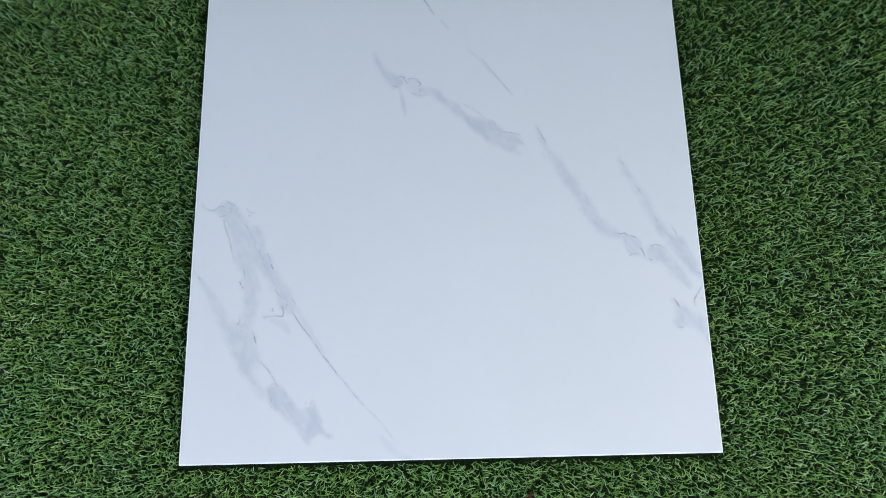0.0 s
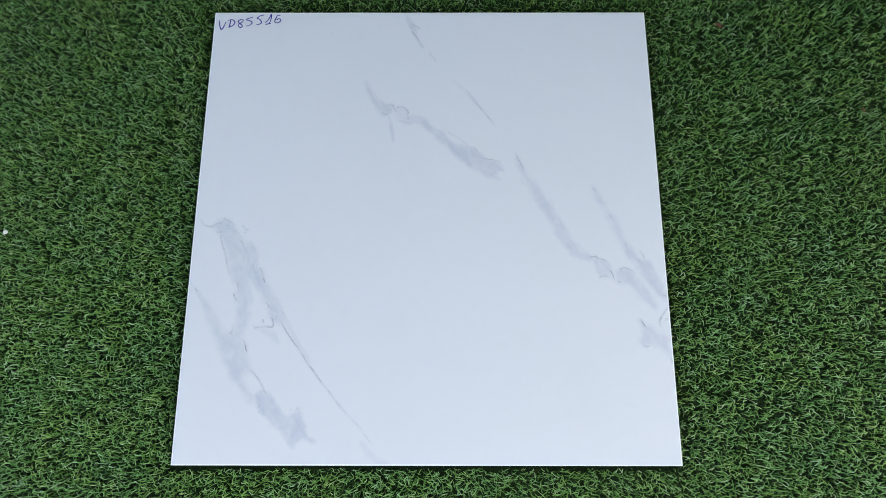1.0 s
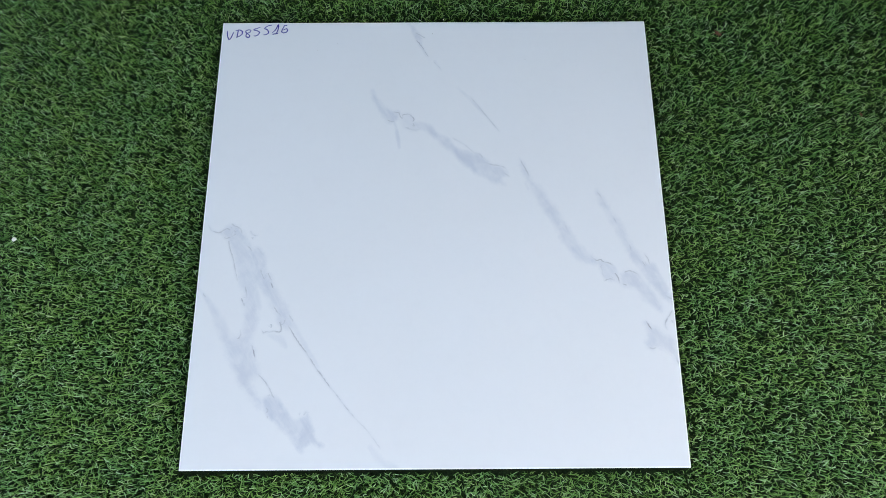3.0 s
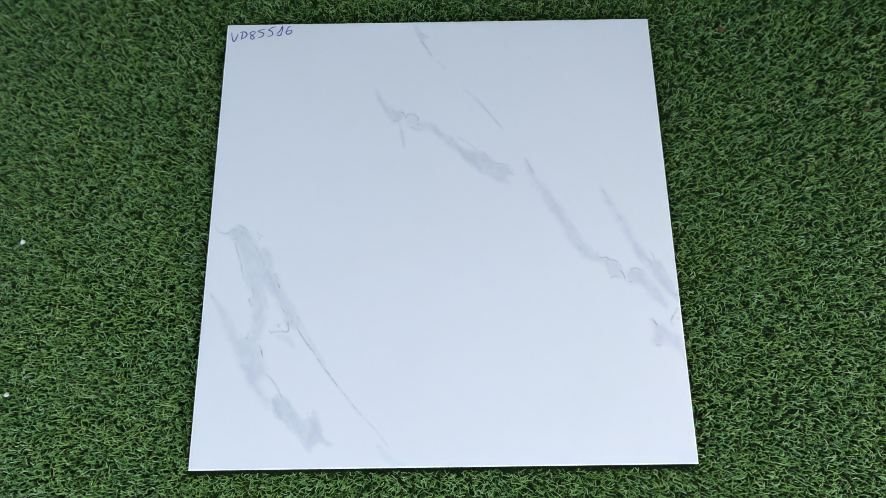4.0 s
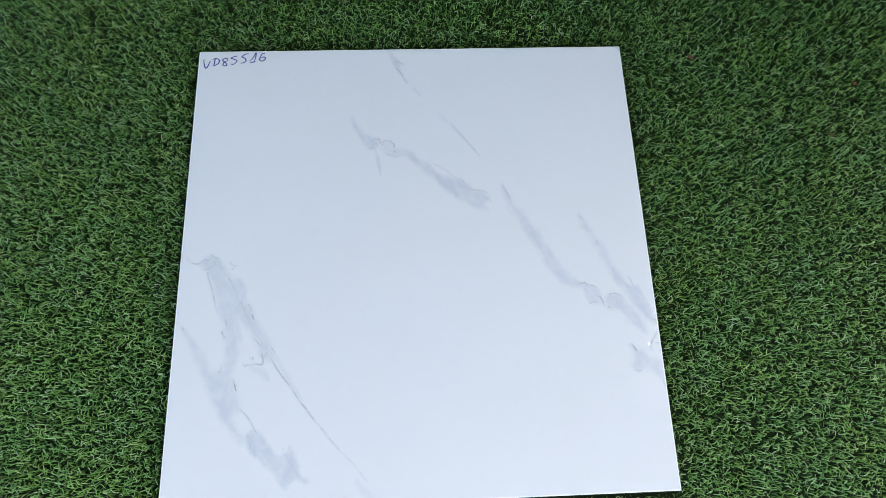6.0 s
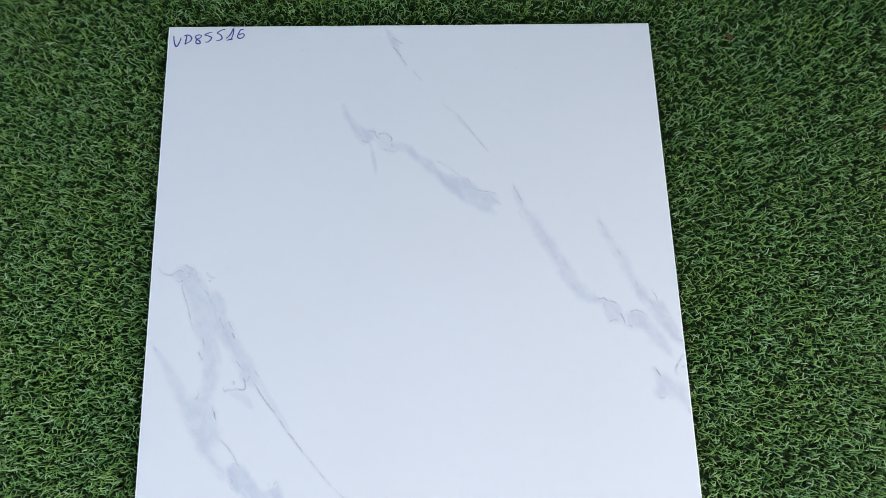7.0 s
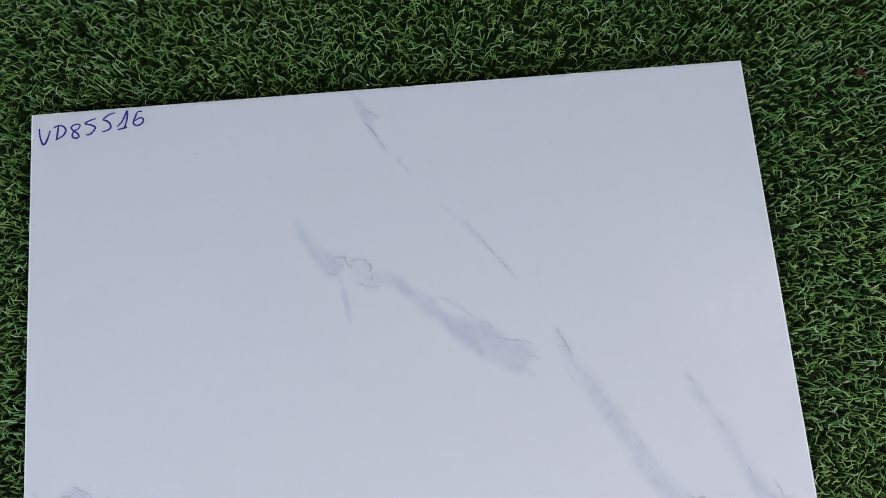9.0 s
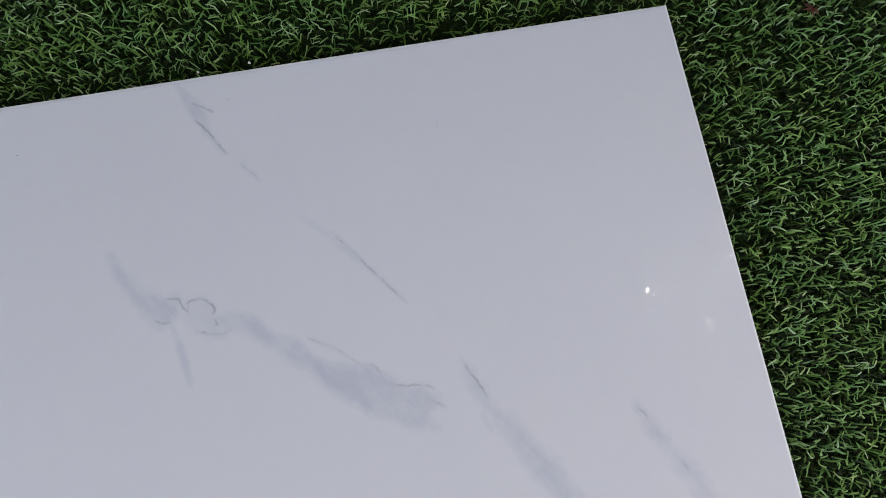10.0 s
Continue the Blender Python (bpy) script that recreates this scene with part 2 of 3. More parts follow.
def broad_tree(x, y, seed, leaves):
    rng, gen = random.Random(seed), np.random.default_rng(seed)
    tree = new("tree")
    tree.location = (x, y, 0)
    tagged(tree, "broad green leafy tree with small gaps of bright sky", "tree")
    part("trunk", limb((0, 0, -0.1), (-0.3, 0.1, 4.2), 0.24, 0.15, 0.15, rng), BARK, tree, "rough brown bark", True)
    centre, size = np.array((-0.9, -0.1, 6.6)), np.array((3.6, 3.6, 2.1))
    tips = []
    for k in range(9):
        s = 2 * math.pi * k / 9 + rng.uniform(-0.2, 0.2)
        tip = centre + size * np.array((math.cos(s) * 0.6, math.sin(s) * 0.6, rng.uniform(-0.3, 0.5)))
        tips.append(tip)
        part("limb", limb((-0.3, 0.1, 4.0), tip, 0.10, 0.03, 0.3, rng), BARK, tree, "", True)
    # leaves in clumps through the crown
    clumps = gen.normal(size=(1500, 3))
    clumps = centre + clumps / np.linalg.norm(clumps, axis=1)[:, None] * gen.uniform(0.1, 1, (1500, 1)) ** (1 / 2.6) * size
    at = clumps[gen.integers(0, 1500, leaves)] + gen.normal(scale=0.29, size=(leaves, 3))
    u = gen.normal(size=(leaves, 3))
    u /= np.linalg.norm(u, axis=1)[:, None]
    w = np.cross(u, gen.normal(size=(leaves, 3)) * 0.6 + np.array((0, 0, 1.0)))
    w /= np.linalg.norm(w, axis=1)[:, None]
    n = np.cross(u, w)
    long, wide = gen.uniform(0.032, 0.054, (leaves, 1)), gen.uniform(0.014, 0.025, (leaves, 1))
    ring = [at - u * long, at - u * long * 0.2 + w * wide + n * 0.012, at + u * long, at - u * long * 0.2 - w * wide + n * 0.012]
    verts = np.stack(ring, 1).reshape(-1, 3)
    i = np.arange(leaves)[:, None] * 4
    faces = np.vstack((i + np.array((0, 1, 2)), i + np.array((0, 2, 3))))
    raw_mesh("crown", verts, faces, LEAF, tree)
    return tree


broad_tree(4.4, 0.2, 7, 152000)


# ---- the tile ----
VEIN_PATCH, VEIN_WASH, VEIN_HAIR = [], [], []


def patch(strength, soft, outline):
    """A flat stain of pigment: its outline and the softness of its edge, in mm from the tile's middle."""
    VEIN_PATCH.append((strength, soft, outline))


def wash(strength, run):
    """A soft band of pigment: its course and half width, in mm from the tile's middle."""
    VEIN_WASH.append((strength, run))


def hair(strength, run):
    """A fine dark vein: its course, in mm from the tile's middle."""
    VEIN_HAIR.append((strength, run))


patch(0.42, 7, [(-368, -14), (-361, -6), (-349, -2), (-337, -6), (-329, -17), (-320, -31), (-312, -39), (-300, -44), (-293, -56), (-286, -74), (-277, -90), (-266, -109), (-258, -126), (-249, -143), (-240, -160), (-234, -174), (-241, -179), (-249, -172), (-257, -168), (-263, -157), (-272, -143), (-280, -130), (-288, -121), (-297, -111), (-301, -121), (-298, -140), (-297, -157), (-297, -177), (-300, -196), (-302, -212), (-313, -208), (-315, -188), (-314, -166), (-316, -145), (-320, -126), (-325, -105), (-333, -84), (-338, -64), (-346, -42), (-353, -27)])
patch(0.50, 9, [(-351, -181), (-339, -192), (-325, -195), (-315, -192), (-303, -197), (-298, -215), (-292, -233), (-287, -248), (-289, -257), (-298, -261), (-301, -268), (-297, -277), (-287, -287), (-277, -298), (-281, -301), (-292, -289), (-304, -277), (-314, -266), (-322, -254), (-331, -237), (-338, -221), (-345, -203)])
patch(0.58, 4, [(-277, -296), (-272, -291), (-265, -287), (-256, -289), (-246, -300), (-237, -310), (-229, -321), (-221, -324), (-214, -321), (-208, -319), (-203, -314), (-198, -324), (-194, -336), (-190, -350), (-184, -359), (-178, -364), (-183, -365), (-193, -360), (-201, -362), (-208, -369), (-209, -374), (-217, -369), (-225, -358), (-232, -348), (-242, -340), (-253, -329), (-263, -322), (-269, -315), (-273, -307)])
patch(0.52, 6, [(-114, 255), (-106, 244), (-98, 233), (-89, 221), (-79, 214), (-67, 213), (-62, 206), (-67, 199), (-73, 193), (-81, 192), (-89, 199), (-97, 212), (-106, 226), (-112, 242)])
patch(0.30, 5, [(-65, 208), (-56, 208), (-46, 208), (-39, 201), (-37, 190), (-34, 183), (-28, 179), (-36, 174), (-48, 179), (-56, 186), (-62, 197)])
patch(0.52, 5, [(-38, 192), (-26, 191), (-13, 187), (-3, 179), (7, 170), (19, 162), (27, 155), (37, 144), (49, 135), (61, 132), (71, 130), (81, 129), (89, 122), (99, 113), (109, 109), (119, 103), (127, 98), (130, 90), (133, 86), (125, 88), (119, 86), (120, 77), (125, 71), (114, 75), (104, 75), (95, 79), (83, 88), (71, 96), (57, 107), (45, 118), (33, 131), (23, 142), (11, 152), (1, 159), (-9, 170), (-21, 177), (-34, 181)])
patch(0.55, 7, [(152, 120), (157, 107), (167, 90), (172, 77), (182, 69), (189, 58), (197, 46), (206, 33), (215, 19), (224, 5), (229, -8), (235, -20), (242, -34), (251, -46), (260, -56), (271, -62), (276, -70), (270, -71), (257, -69), (246, -64), (237, -54), (228, -44), (220, -32), (215, -20), (208, -6), (201, 9), (192, 23), (184, 38), (179, 52), (172, 67), (164, 81), (155, 101)])
patch(0.38, 4, [(276, -67), (288, -68), (301, -74), (308, -83), (313, -93), (314, -106), (305, -103), (293, -101), (287, -96), (283, -83)])
patch(0.48, 8, [(313, -91), (327, -85), (340, -87), (349, -99), (357, -113), (367, -128), (376, -142), (382, -153), (374, -156), (364, -145), (352, -132), (342, -118), (329, -112), (316, -107)])
patch(0.46, 7, [(285, 58), (293, 44), (302, 31), (311, 17), (320, 2), (327, -12), (333, -30), (342, -46), (350, -58), (359, -70), (370, -74), (377, -82), (381, -99), (386, -115), (392, -126), (398, -134), (395, -138), (384, -130), (376, -118), (365, -107), (357, -93), (347, -80), (336, -64), (330, -50), (323, -32), (315, -14), (308, 2), (300, 19), (290, 37)])
patch(0.44, 7, [(348, -173), (355, -179), (365, -181), (373, -186), (381, -190), (389, -198), (394, -209), (396, -223), (398, -241), (393, -231), (385, -220), (375, -214), (364, -212), (356, -216), (349, -210), (350, -194)])
wash(0.55, [(-341, -13, 7), (-324, -31, 9), (-306, -62, 9), (-292, -92, 10), (-277, -119, 9), (-262, -143, 8), (-248, -162, 6)])
wash(0.40, [(-347, -10, 8), (-356, -12, 8), (-362, -14, 5)])
wash(0.34, [(-394, -113, 3), (-384, -126, 5), (-371, -143, 8), (-358, -164, 11), (-345, -188, 14), (-333, -212, 14)])
wash(0.30, [(-102, -367, 6), (-91, -379, 9), (-80, -391, 10), (-64, -398, 8)])
wash(0.26, [(-241, -164, 6), (-226, -187, 7), (-211, -211, 6), (-190, -242, 4)])
wash(0.24, [(-272, -190, 6), (-253, -198, 8), (-245, -209, 5)])
wash(0.38, [(-73, 194, 4), (-68, 176, 5), (-65, 159, 5), (-63, 142, 3)])
wash(0.26, [(44, 260, 3), (65, 239, 5), (84, 217, 5), (105, 190, 3)])
wash(0.28, [(161, 73, 4), (165, 63, 4)])
wash(0.34, [(372, -78, 9), (379, -99, 10), (389, -118, 8)])
wash(0.30, [(336, -40, 7), (346, -62, 8), (358, -81, 8)])
hair(0.45, [(-390, -1), (-385, -9), (-376, -13), (-369, -14), (-364, -10)])
hair(0.40, [(-366, -12), (-361, -8), (-356, -7), (-352, -10)])
hair(0.35, [(-363, -20), (-358, -24), (-352, -22), (-345, -19), (-340, -16)])
hair(0.40, [(-352, 2), (-343, -3), (-335, -7), (-332, -15)])
hair(0.50, [(-346, -10), (-342, -13)])
hair(0.50, [(-318, -11), (-313, -17), (-306, -21)])
hair(0.40, [(-315, -26), (-311, -23), (-308, -18)])
hair(0.30, [(-314, -10), (-307, -16), (-304, -21)])
hair(0.35, [(-321, -37), (-315, -43), (-312, -47)])
hair(0.40, [(-303, -42), (-298, -47), (-294, -53)])
hair(0.50, [(-355, -24), (-349, -45), (-343, -61), (-338, -80), (-333, -98)])
hair(0.50, [(-319, -109), (-316, -119), (-315, -126), (-317, -130)])
hair(0.65, [(-324, -128), (-320, -136), (-318, -141)])
hair(0.40, [(-295, -80), (-292, -88), (-287, -97)])
hair(0.40, [(-283, -84), (-279, -92), (-275, -98)])
hair(0.85, [(-276, -102), (-272, -111)])
hair(0.35, [(-269, -101), (-265, -106)])
hair(0.45, [(-269, -141), (-264, -149), (-258, -156), (-252, -161)])
hair(0.60, [(-284, -179), (-283, -186), (-279, -185), (-272, -185), (-265, -184), (-259, -185), (-254, -183), (-254, -175), (-257, -169), (-256, -165)])
hair(0.60, [(-256, -172), (-251, -172), (-249, -167), (-247, -166)])
hair(0.45, [(-272, -171), (-269, -178)])
hair(0.35, [(-283, -186), (-279, -190), (-276, -191)])
hair(0.30, [(-242, -157), (-234, -169)])
hair(0.60, [(-246, -169), (-237, -183), (-230, -194), (-221, -206), (-210, -220), (-200, -234), (-192, -245), (-182, -258), (-171, -272), (-160, -284)])
hair(0.48, [(-160, -284), (-149, -298), (-139, -310), (-128, -322)])
hair(0.20, [(-128, -322), (-110, -339), (-96, -356), (-86, -369)])
hair(0.40, [(-321, -182), (-320, -187), (-322, -194), (-325, -195)])
hair(0.90, [(-300, -207), (-297, -216), (-294, -226)])
hair(0.50, [(-286, -254), (-278, -261), (-272, -268), (-267, -276), (-262, -285), (-259, -291)])
hair(0.45, [(-269, -285), (-263, -287), (-259, -287)])
hair(0.40, [(-269, -285), (-267, -289)])
hair(0.35, [(-271, -305), (-267, -310), (-270, -313)])
hair(0.30, [(-268, -319), (-266, -321)])
hair(0.50, [(-217, -316), (-215, -316)])
hair(0.45, [(-211, -317), (-208, -316), (-206, -312), (-204, -316)])
hair(0.35, [(-388, -120), (-384, -126)])
hair(0.30, [(33, 161), (43, 155), (56, 146), (68, 135), (77, 127)])
hair(0.40, [(69, 133), (81, 129), (87, 122)])
hair(0.45, [(92, 113), (103, 109), (117, 107), (128, 101)])
hair(0.30, [(115, 103), (125, 92), (133, 86)])
hair(0.50, [(-75, 213), (-65, 211), (-62, 204), (-57, 199)])
hair(0.60, [(-60, 206), (-54, 208), (-46, 208), (-40, 203), (-37, 197), (-39, 193)])
hair(0.50, [(-38, 191), (-36, 183)])
hair(0.65, [(-54, 183), (-47, 180), (-37, 177), (-33, 177), (-26, 179)])
hair(0.60, [(-36, 174), (-32, 178)])
hair(0.45, [(-85, 197), (-78, 193), (-71, 194)])
hair(0.42, [(65, 244), (79, 226), (91, 209), (105, 190), (117, 174)])
hair(0.40, [(227, -4), (229, -12)])
hair(0.55, [(154, 116), (167, 89)])
hair(0.60, [(267, -60), (271, -63), (276, -67), (282, -65), (286, -68), (295, -71), (303, -75)])
hair(0.50, [(281, -74), (284, -82), (285, -91), (288, -97)])
hair(0.50, [(287, -102), (295, -99), (301, -100), (306, -101)])
hair(0.65, [(305, -88), (309, -95), (312, -105)])
hair(0.50, [(318, -108), (323, -110)])
hair(0.35, [(286, 56), (292, 46), (298, 31)])
hair(0.25, [(311, 9), (315, 0)])
hair(0.40, [(358, -54), (363, -64), (366, -74)])
hair(0.50, [(321, -88), (329, -85), (336, -87), (344, -91)])
hair(0.25, [(334, -40), (337, -50)])
hair(0.35, [(353, -68), (358, -77)])
hair(0.40, [(388, -128), (397, -134)])
hair(0.95, [(350, -170), (354, -177), (358, -184)])
hair(0.60, [(396, -153), (391, -160), (384, -170), (382, -178), (385, -185)])
hair(0.50, [(393, -168), (395, -175)])
hair(0.35, [(352, -214), (358, -216), (363, -214)])
hair(0.35, [(395, -231), (398, -242)])
wash(0.26, [(-309, -95, 12), (-300, -122, 11), (-292, -145, 6)])
wash(0.45, [(-47, 398, 2), (-33, 374, 8), (-25, 350, 5), (-13, 327, 2)])
wash(0.30, [(1, 316, 1), (13, 299, 2)])
hair(0.60, [(-34, 362), (-24, 349), (-17, 336), (-11, 327)])
hair(0.40, [(-36, 378), (-26, 372), (-16, 365)])
hair(0.35, [(0, 315), (13, 299)])


def inside_by(px, py, outline):
    """How far each point lies inside a closed outline (mm; negative outside)."""
    far, odd = np.full(px.shape, 1e9), np.zeros(px.shape, bool)
    p = curve_points(outline + outline[:1], 3)
    for (ax, ay), (bx, by) in zip(p, p[1:]):
        t = np.clip(((px - ax) * (bx - ax) + (py - ay) * (by - ay)) / max((bx - ax) ** 2 + (by - ay) ** 2, 1e-6), 0, 1)
        far = np.minimum(far, np.hypot(px - ax - t * (bx - ax), py - ay - t * (by - ay)))
        crosses = (ay > py) != (by > py)
        odd ^= crosses & (px < ax + (py - ay) * (bx - ax) / (by - ay if by != ay else 1e-6))
    return np.where(odd, far, -far)


def glaze_fields(px, py):
    """Fields of the veins over the points px, py (mm)."""
    q, qs = np.full(px.shape, -2.0), np.zeros(px.shape)
    for strength, soft, outline in VEIN_PATCH:
        x, y = zip(*outline)
        near = (px > min(x) - 25) & (px < max(x) + 25) & (py > min(y) - 25) & (py < max(y) + 25)
        g = np.full(px.shape, -2.0)
        g[near] = np.clip(0.5 + inside_by(px[near], py[near], outline) / (soft + 2), -2, 2)
        qs, q = np.where(g > q, strength, qs), np.maximum(g, q)
    f, fs = np.full(px.shape, -1.0), np.zeros(px.shape)
    for strength, run in VEIN_WASH:
        c = curve_points(run, 5)
        for (ax, ay, aw), (bx, by, bw) in zip(c, c[1:]):
            t = np.clip(((px - ax) * (bx - ax) + (py - ay) * (by - ay)) / max((bx - ax) ** 2 + (by - ay) ** 2, 1e-6), 0, 1)
            w = np.maximum(aw + (bw - aw) * t, 4.0)
            g = 1 - np.hypot(px - ax - t * (bx - ax), py - ay - t * (by - ay)) / w
            thin = np.clip((aw + (bw - aw) * t) / 6, 0.45, 1) * strength
            near = g > f
            fs = np.where(near, thin, fs)
            f = np.where(near, g, f)
    h, hs, best = np.full(px.shape, 9.0), np.zeros(px.shape), np.zeros(px.shape)
    for strength, run in VEIN_HAIR:
        c = curve_points(run, 5)
        total = len(c) - 1
        for k, ((ax, ay), (bx, by)) in enumerate(zip(c, c[1:])):
            span = math.hypot(bx - ax, by - ay) + 1e-6
            along = ((px - ax) * (bx - ax) + (py - ay) * (by - ay)) / span
            d = ((px - ax) * (by - ay) - (py - ay) * (bx - ax)) / span
            over = np.maximum(np.maximum(-along, along - span), 0)
            t = (k + np.clip(along / span, 0, 1)) / total
            taper = np.clip(np.minimum(t, 1 - t) * 5 + 0.35, 0, 1)
            s = strength * taper * np.clip(1 - over / 2.2, 0, 1)
            rank = (s + 0.002 * np.clip(1 - over / 20, 0, 1)) * np.clip(1 - np.abs(d) / 22, 0, 1)
            near = rank > best
            h, hs, best = np.where(near, d, h), np.where(near, s * np.clip((7 - np.abs(d)) / 3, 0, 1), hs), np.maximum(best, rank)
    return {"patch": q, "patch_strength": qs, "wash": np.maximum(f, -1), "wash_strength": fs, "hair": h, "hair_strength": hs}


def porcelain_tile():
    bm = bmesh.new()
    loops = [[bm.verts.new((sx * r, sy * r, z)) for sx, sy in ((-1, -1), (1, -1), (1, 1), (-1, 1))]
             for r, z in ((TILE_HALF - 0.001, TILE_BOTTOM), (TILE_HALF, TILE_BOTTOM + 0.001), (TILE_HALF, TILE_TOP - 0.0006), (TILE_HALF - 0.0021, TILE_TOP - 0.0002))]
    for lo, hi in zip(loops, loops[1:]):
        for k in range(4):
            bm.faces.new((lo[k], lo[(k + 1) % 4], hi[(k + 1) % 4], hi[k]))
    bm.faces.new(loops[0])
    bm.faces.new(loops[-1])
    tile = part("porcelain_tile", bm, BISCUIT)
    tagged(tile, "large square white polished porcelain tile with grey veins, lying on turf", "tile")
    n, half = 441, TILE_HALF - 0.0020
    axis = np.linspace(-half, half, n)
    gx, gy = np.meshgrid(axis, axis)
    verts = np.stack((gx.ravel(), gy.ravel(), np.full(n * n, TILE_TOP)), 1)
    i = (np.arange(n - 1)[:, None] * n + np.arange(n - 1)).reshape(-1, 1)
    face = raw_mesh("glazed_face", verts, i + np.array((0, 1, n + 1, n)), GLAZE, tile)
    tagged(face, "polished white glaze printed with grey veins")
    for name, values in glaze_fields(gx.ravel() * 1000, gy.ravel() * 1000).items():
        face.data.attributes.new(name, "FLOAT", "POINT").data.foreach_set("value", values.astype(np.float32))
    return tile


def pen_stroke(bm, points, width):
    """One raised pen line on the glaze; points in mm."""
    c = curve_points(points, 6) / 1000
    way = np.gradient(c, axis=0)
    way /= np.linalg.norm(way, axis=1)[:, None] + 1e-9
    across = np.stack((-way[:, 1], way[:, 0]), 1)
    rows = []
    for k, (p, s) in enumerate(zip(c, across)):
        r = width / 2 * (0.75 + 0.35 * math.sin(math.pi * (k + 0.5) / len(c))) * random.uniform(0.9, 1.1)
        z = TILE_TOP + 0.0004
        rows.append([bm.verts.new((p[0] + s[0] * r * e, p[1] + s[1] * r * e, z - drop)) for e, drop in ((1, 0.0003), (0.6, 0), (-0.6, 0), (-1, 0.0003))])
    for a, b in zip(rows, rows[1:]):
        for k in range(3):
            bm.faces.new((a[k], a[k + 1], b[k + 1], b[k]))


def pen_mark(name, parent, label, *strokes):
    bm = bmesh.new()
    for points in strokes:
        pen_stroke(bm, points, 0.0019)
    part(name, bm, INK, parent, label)


tile = porcelain_tile()
# the code VD85516, written by hand
pen_mark("pen_letter", tile, "letter V in blue pen", [(-391, 383), (-390, 374), (-387, 365), (-384, 366), (-381, 373), (-379, 380)])
pen_mark("pen_letter", tile, "letter D in blue pen", [(-370, 384), (-371, 376), (-372, 368)], [(-375, 383), (-369, 385), (-364, 383), (-362, 379), (-364, 374), (-368, 371), (-373, 369)])
pen_mark("pen_digit", tile, "digit 8 in blue pen", [(-346, 384), (-351, 385), (-356, 382), (-354, 378), (-349, 374), (-348, 370), (-352, 369), (-355, 372), (-353, 377), (-348, 380), (-346, 384)])
pen_mark("pen_digit", tile, "digit 5 in blue pen", [(-329, 390), (-336, 388), (-341, 385), (-335, 383), (-330, 380), (-332, 375), (-336, 372), (-340, 372)])
pen_mark("pen_digit", tile, "digit 5 in blue pen", [(-308, 395), (-315, 393), (-321, 388), (-317, 386), (-314, 383), (-313, 378), (-317, 375), (-322, 374)])
pen_mark("pen_digit", tile, "digit 1 in blue pen", [(-306, 378), (-300, 385), (-295, 396), (-295, 387), (-298, 376)], [(-305, 375), (-295, 377)])
pen_mark("pen_digit", tile, "digit 6 in blue pen", [(-278, 394), (-283, 394), (-286, 388), (-288, 381), (-284, 378), (-279, 380), (-277, 384), (-280, 387), (-286, 384)])


# ---- small things on and round the tile ----
def crumb(name, x, y, z, size, material, seed, label, category, flat=0.6, group=""):
    rng = random.Random(seed)
    bm = bmesh.new()
    bmesh.ops.create_icosphere(bm, subdivisions=2, radius=size)
    for v in bm.verts:
        v.co *= 0.85 + 0.35 * noise.noise(v.co / size * 1.3 + Vector((seed, 0, 0)))
        v.co.z *= flat
    ob = part(name, bm, material, smooth=True)
    ob.matrix_world = pose(x, y, z, rng.uniform(-15, 15), rng.uniform(-15, 15), rng.uniform(0, 360))
    return tagged(ob, label, category, group)


def dry_scrap(x, y, size, seed):
    """A curled scrap of dead leaf caught in the pile."""
    rng = random.Random(seed)
    bm = bmesh.new()
    lobes = 7
    mid = bm.verts.new((0, 0, 0))
    rim = []
    for k in range(lobes * 2):
        s = math.pi * k / lobes
        r = size * (rng.uniform(0.75, 1.1) if k % 2 == 0 else rng.uniform(0.12, 0.28))
        rim.append(bm.verts.new((math.cos(s) * r, math.sin(s) * r * 0.75, rng.uniform(0.0, 0.5) * size)))
    for a, b in zip(rim, rim[1:] + rim[:1]):
        bm.faces.new((mid, a, b))
    bmesh.ops.solidify(bm, geom=list(bm.faces), thickness=0.0006)
    ob = part("leaf_scrap", bm, DRY_LEAF)
    ob.matrix_world = pose(x, y, 0.0125, rng.uniform(-10, 10), rng.uniform(-10, 10), rng.uniform(0, 360))
    return tagged(ob, "small curled reddish-brown scrap of dead leaf in the turf", "leaf", "dead leaf scraps")


crumb("pebble", -0.727, -0.022, 0.0135, 0.0048, CHALK, 3, "small white pebble lying in the green turf", "pebble", group="white pebbles")
crumb("pebble", -0.711, -0.280, 0.0135, 0.0042, CHALK, 8, "small white pebble lying in the green turf", "pebble", group="white pebbles")
dry_scrap(0.540, 0.376, 0.0115, 4)
dry_scrap(0.782, 0.206, 0.0070, 9)
dry_scrap(0.113, -0.455, 0.0100, 17)
dry_scrap(0.854, 0.314, 0.0085, 13)
crumb("chip", -0.027, 0.4065, 0.0165, 0.0013, CHALK, 21, "tiny white chip standing beside the tile's edge", "chip", 1.6, "white chips")
crumb("chip", 0.018, 0.4080, 0.0165, 0.0014, CHALK, 22, "tiny white chip standing beside the tile's edge", "chip", 1.6, "white chips")
for k, (x, y) in enumerate(((-0.219, 0.340), (-0.181, 0.355), (0.170, 0.320), (-0.003, 0.375), (0.322, 0.3965))):
    crumb("grit", x, y, TILE_TOP + 0.0002, 0.0006, DUST, 30 + k, "speck of dark grit on the white glaze", "grit", 0.5, "grit on the tile")


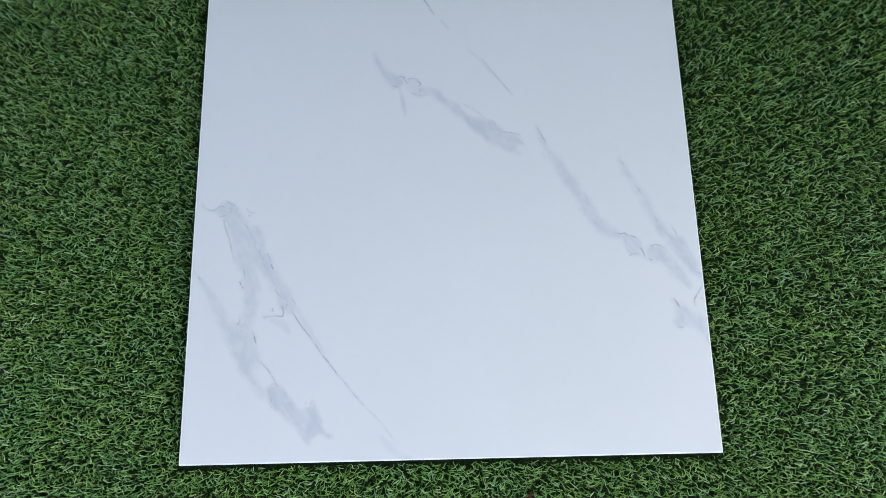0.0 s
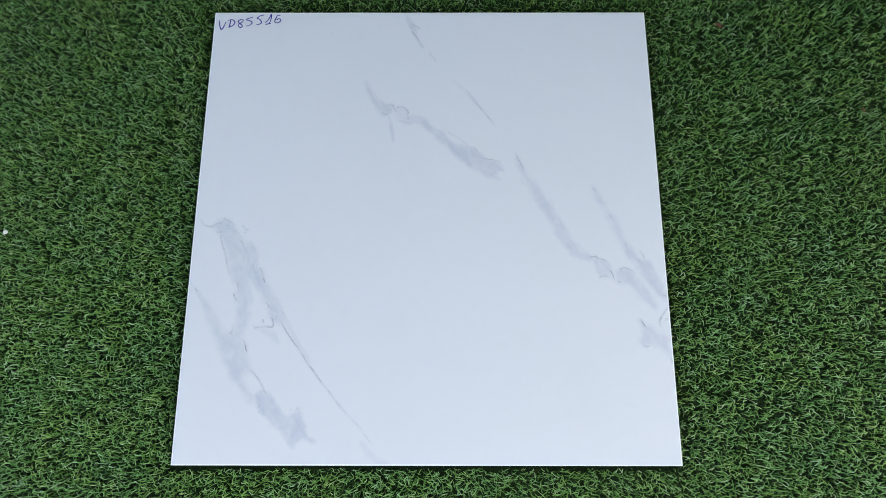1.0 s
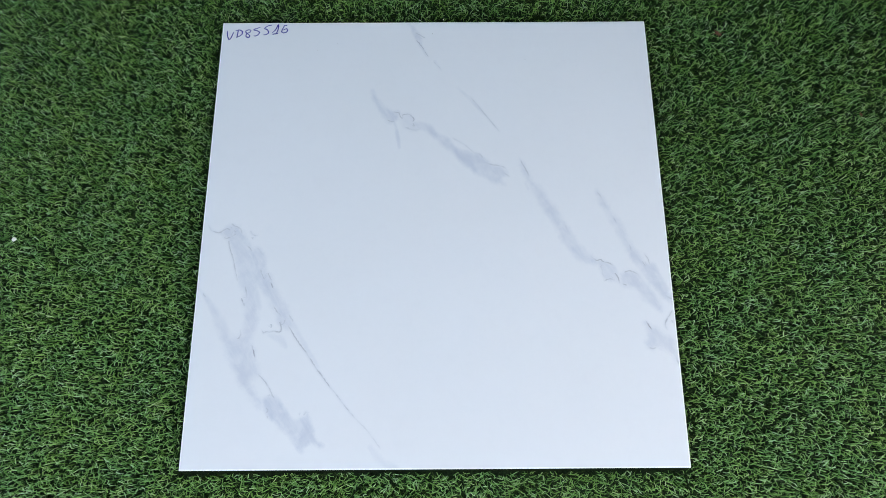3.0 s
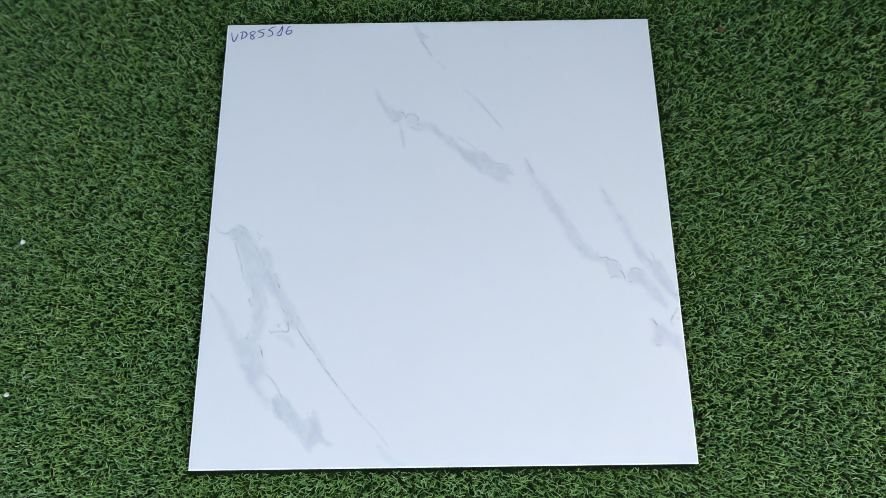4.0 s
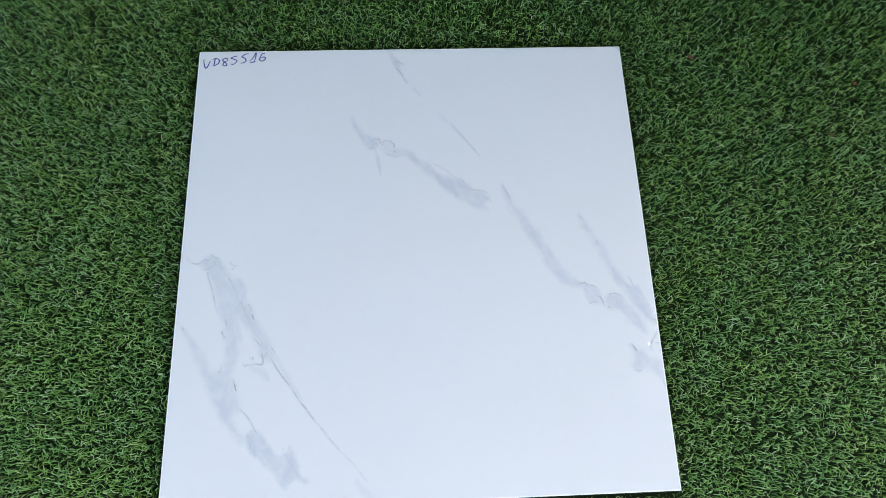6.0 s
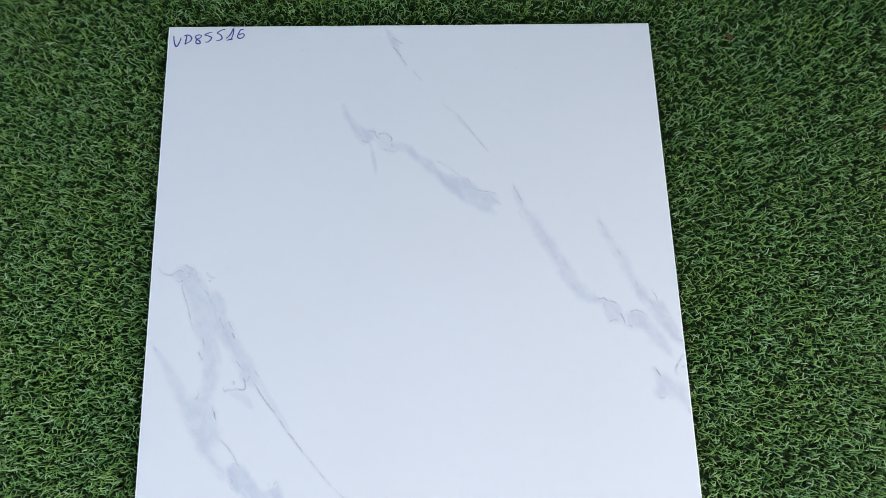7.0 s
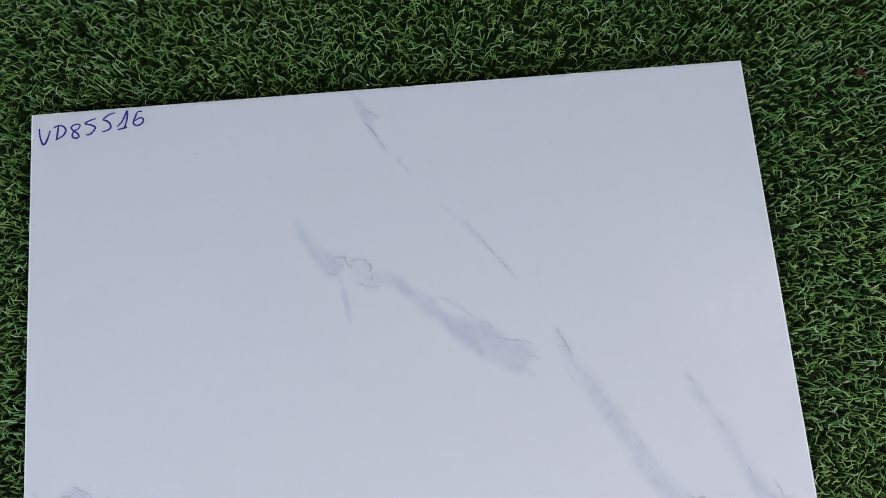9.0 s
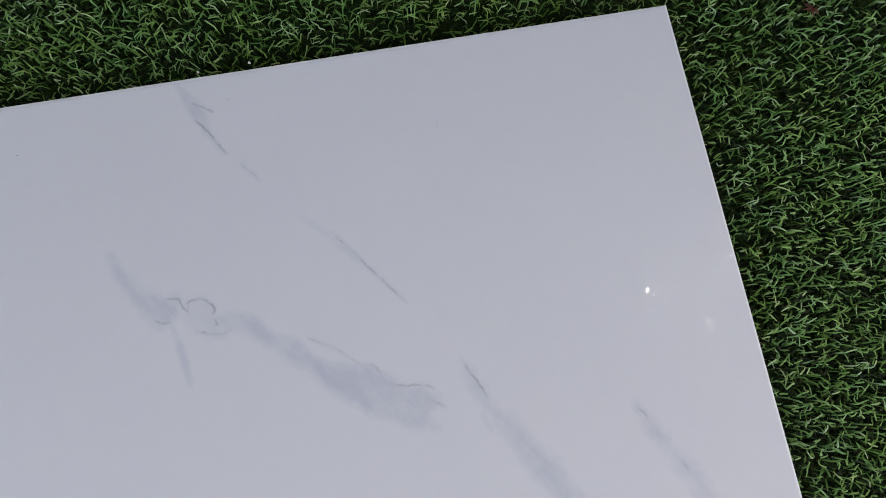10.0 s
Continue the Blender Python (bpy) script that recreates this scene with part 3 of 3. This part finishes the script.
# ---- the turf's pile ----
def turf(name, box, density, seed, material, label, rise, length, width, leans, bend, shade_thin, keep_out):
    """Turf yarn: each blade a bent strip that rises from the backing and lies over, its course turning a little from piece to piece."""
    gen = np.random.default_rng(seed)
    x0, y0, x1, y1 = box
    step = density ** -0.5
    gx, gy = np.meshgrid(np.arange(x0, x1, step), np.arange(y0, y1, step))
    root = np.stack((gx.ravel(), gy.ravel()), 1) + gen.uniform(-0.5, 0.5, (gx.size, 2)) * step
    a0, b0, a1, b1 = keep_out
    root = root[~((root[:, 0] > a0) & (root[:, 0] < a1) & (root[:, 1] > b0) & (root[:, 1] < b1))]
    # thinned in patches, and towards the far corner so it darkens like shade there
    patchy = sum(np.sin(root[:, 0] * a + root[:, 1] * c + s) for a, c, s in ((9, 31, 0), (-14, 22, 2), (23, 9, 4), (-31, -12, 1), (6, 58, 3))) / 5
    root = root[gen.uniform(0, 1, len(root)) < (1 - shade_thin * 0.08 * (patchy + 0.3)) * np.clip(1.0 - shade_thin * (0.38 * (root[:, 1] + 0.45) + 0.22 * np.maximum(root[:, 0], -0.2)), 0.3, 1)]
    n, pieces = len(root), len(leans)
    edge = np.maximum(np.abs(root[:, 0]), np.abs(root[:, 1])) - TILE_HALF
    # pressed down round the tile; the far strip is widened as the tile's shadow
    sunk = np.where(root[:, 1] > TILE_HALF, 0.030, 0.015)
    pressed = np.clip(0.16 + np.maximum(edge - 0.004, 0) / sunk, 0, 1)
    reach = gen.uniform(*length, n) / (pieces - 1)
    stem = gen.uniform(*rise, n)
    turn, lift = gen.normal(0, bend, n), gen.normal(0, 0.14, n)
    # brushed along the stitch rows, to either side
    head = gen.normal(0, 0.78, n) + math.pi * gen.integers(0, 2, n)
    # the nap lies towards the near edge
    head = np.arctan2(np.sin(head) - 0.22, np.cos(head) - 0.10)
    half = gen.uniform(*width, n) / 2
    kink = gen.integers(1, pieces + 1, n)
    p = np.stack((root[:, 0], root[:, 1], np.full(n, GROUND_Z + 0.003)), 1)
    rows = []
    for k in range(pieces + 1):
        lean = np.clip(leans[min(k, pieces - 1)] + lift, 0.02, 1.72)
        way = np.stack((np.cos(head) * np.sin(lean), np.sin(head) * np.sin(lean), np.cos(lean)), 1)
        flat = np.stack((-np.sin(head), np.cos(head), gen.normal(0, 0.3, n)), 1)
        wide = (half * (0.75 if k == pieces else 1.0))[:, None]
        rows += [p - flat * wide, p + flat * wide]
        p = p + way * (stem if k == 0 else reach)[:, None]
        head = head + np.where(kink == k, turn * 2.2, turn * 0.35)
    verts = np.stack(rows, 1)
    verts[:, :, 2] = np.maximum(GROUND_Z + (verts[:, :, 2] - GROUND_Z) * pressed[:, None], GROUND_Z + 0.0034)
    # blades are kept 6 mm off the tile, a groove for its contact shadow
    lim = TILE_HALF + 0.0060
    v = verts.reshape(-1, 3)
    inside = (np.abs(v[:, 0]) < lim) & (np.abs(v[:, 1]) < lim)
    by_x = inside & (np.abs(v[:, 0]) > np.abs(v[:, 1]))
    by_y = inside & ~by_x
    v[by_x, 0] = np.sign(v[by_x, 0]) * lim
    v[by_y, 1] = np.sign(v[by_y, 1]) * lim
    i = np.arange(n)[:, None] * (2 * pieces + 2)
    faces = np.vstack([i + np.array((k, k + 1, k + 3, k + 2)) for k in range(0, 2 * pieces, 2)])
    return tagged(raw_mesh(name, v, faces, material), label, "artificial turf", kind="stuff")


# roots start clear of the tile, leaving a bare strip for its contact shadow
INNER = TILE_HALF + 0.0085
NEAR, HOLE = (-0.93, -0.56, 1.02, 0.64), (-INNER, -INNER, INNER, INNER)
turf("turf_shade_base", NEAR, 60000, 11, SHADED_THATCH_YARN, "curled thatch yarn low in the artificial turf, near black for the shade there", (0.002, 0.005), (0.008, 0.014), (0.0009, 0.0013), (0.3, 1.40, 1.5), 0.9, 0, HOLE)
turf("turf_pile", NEAR, 50000, 12, CURLED_YARN, "short bent mid-green artificial turf blades", (0.0068, 0.0134), (0.0056, 0.0115), (0.00105, 0.00142), (0.14, 1.30, 1.50, 1.55), 0.38, 1, HOLE)
turf("turf_pile", (-1.8, -1.65, 1.75, 1.65), 12500, 13, CURLED_YARN, "short bent mid-green artificial turf blades", (0.008, 0.012), (0.010, 0.017), (0.0016, 0.0022), (0.15, 1.42), 0.3, 1, NEAR)
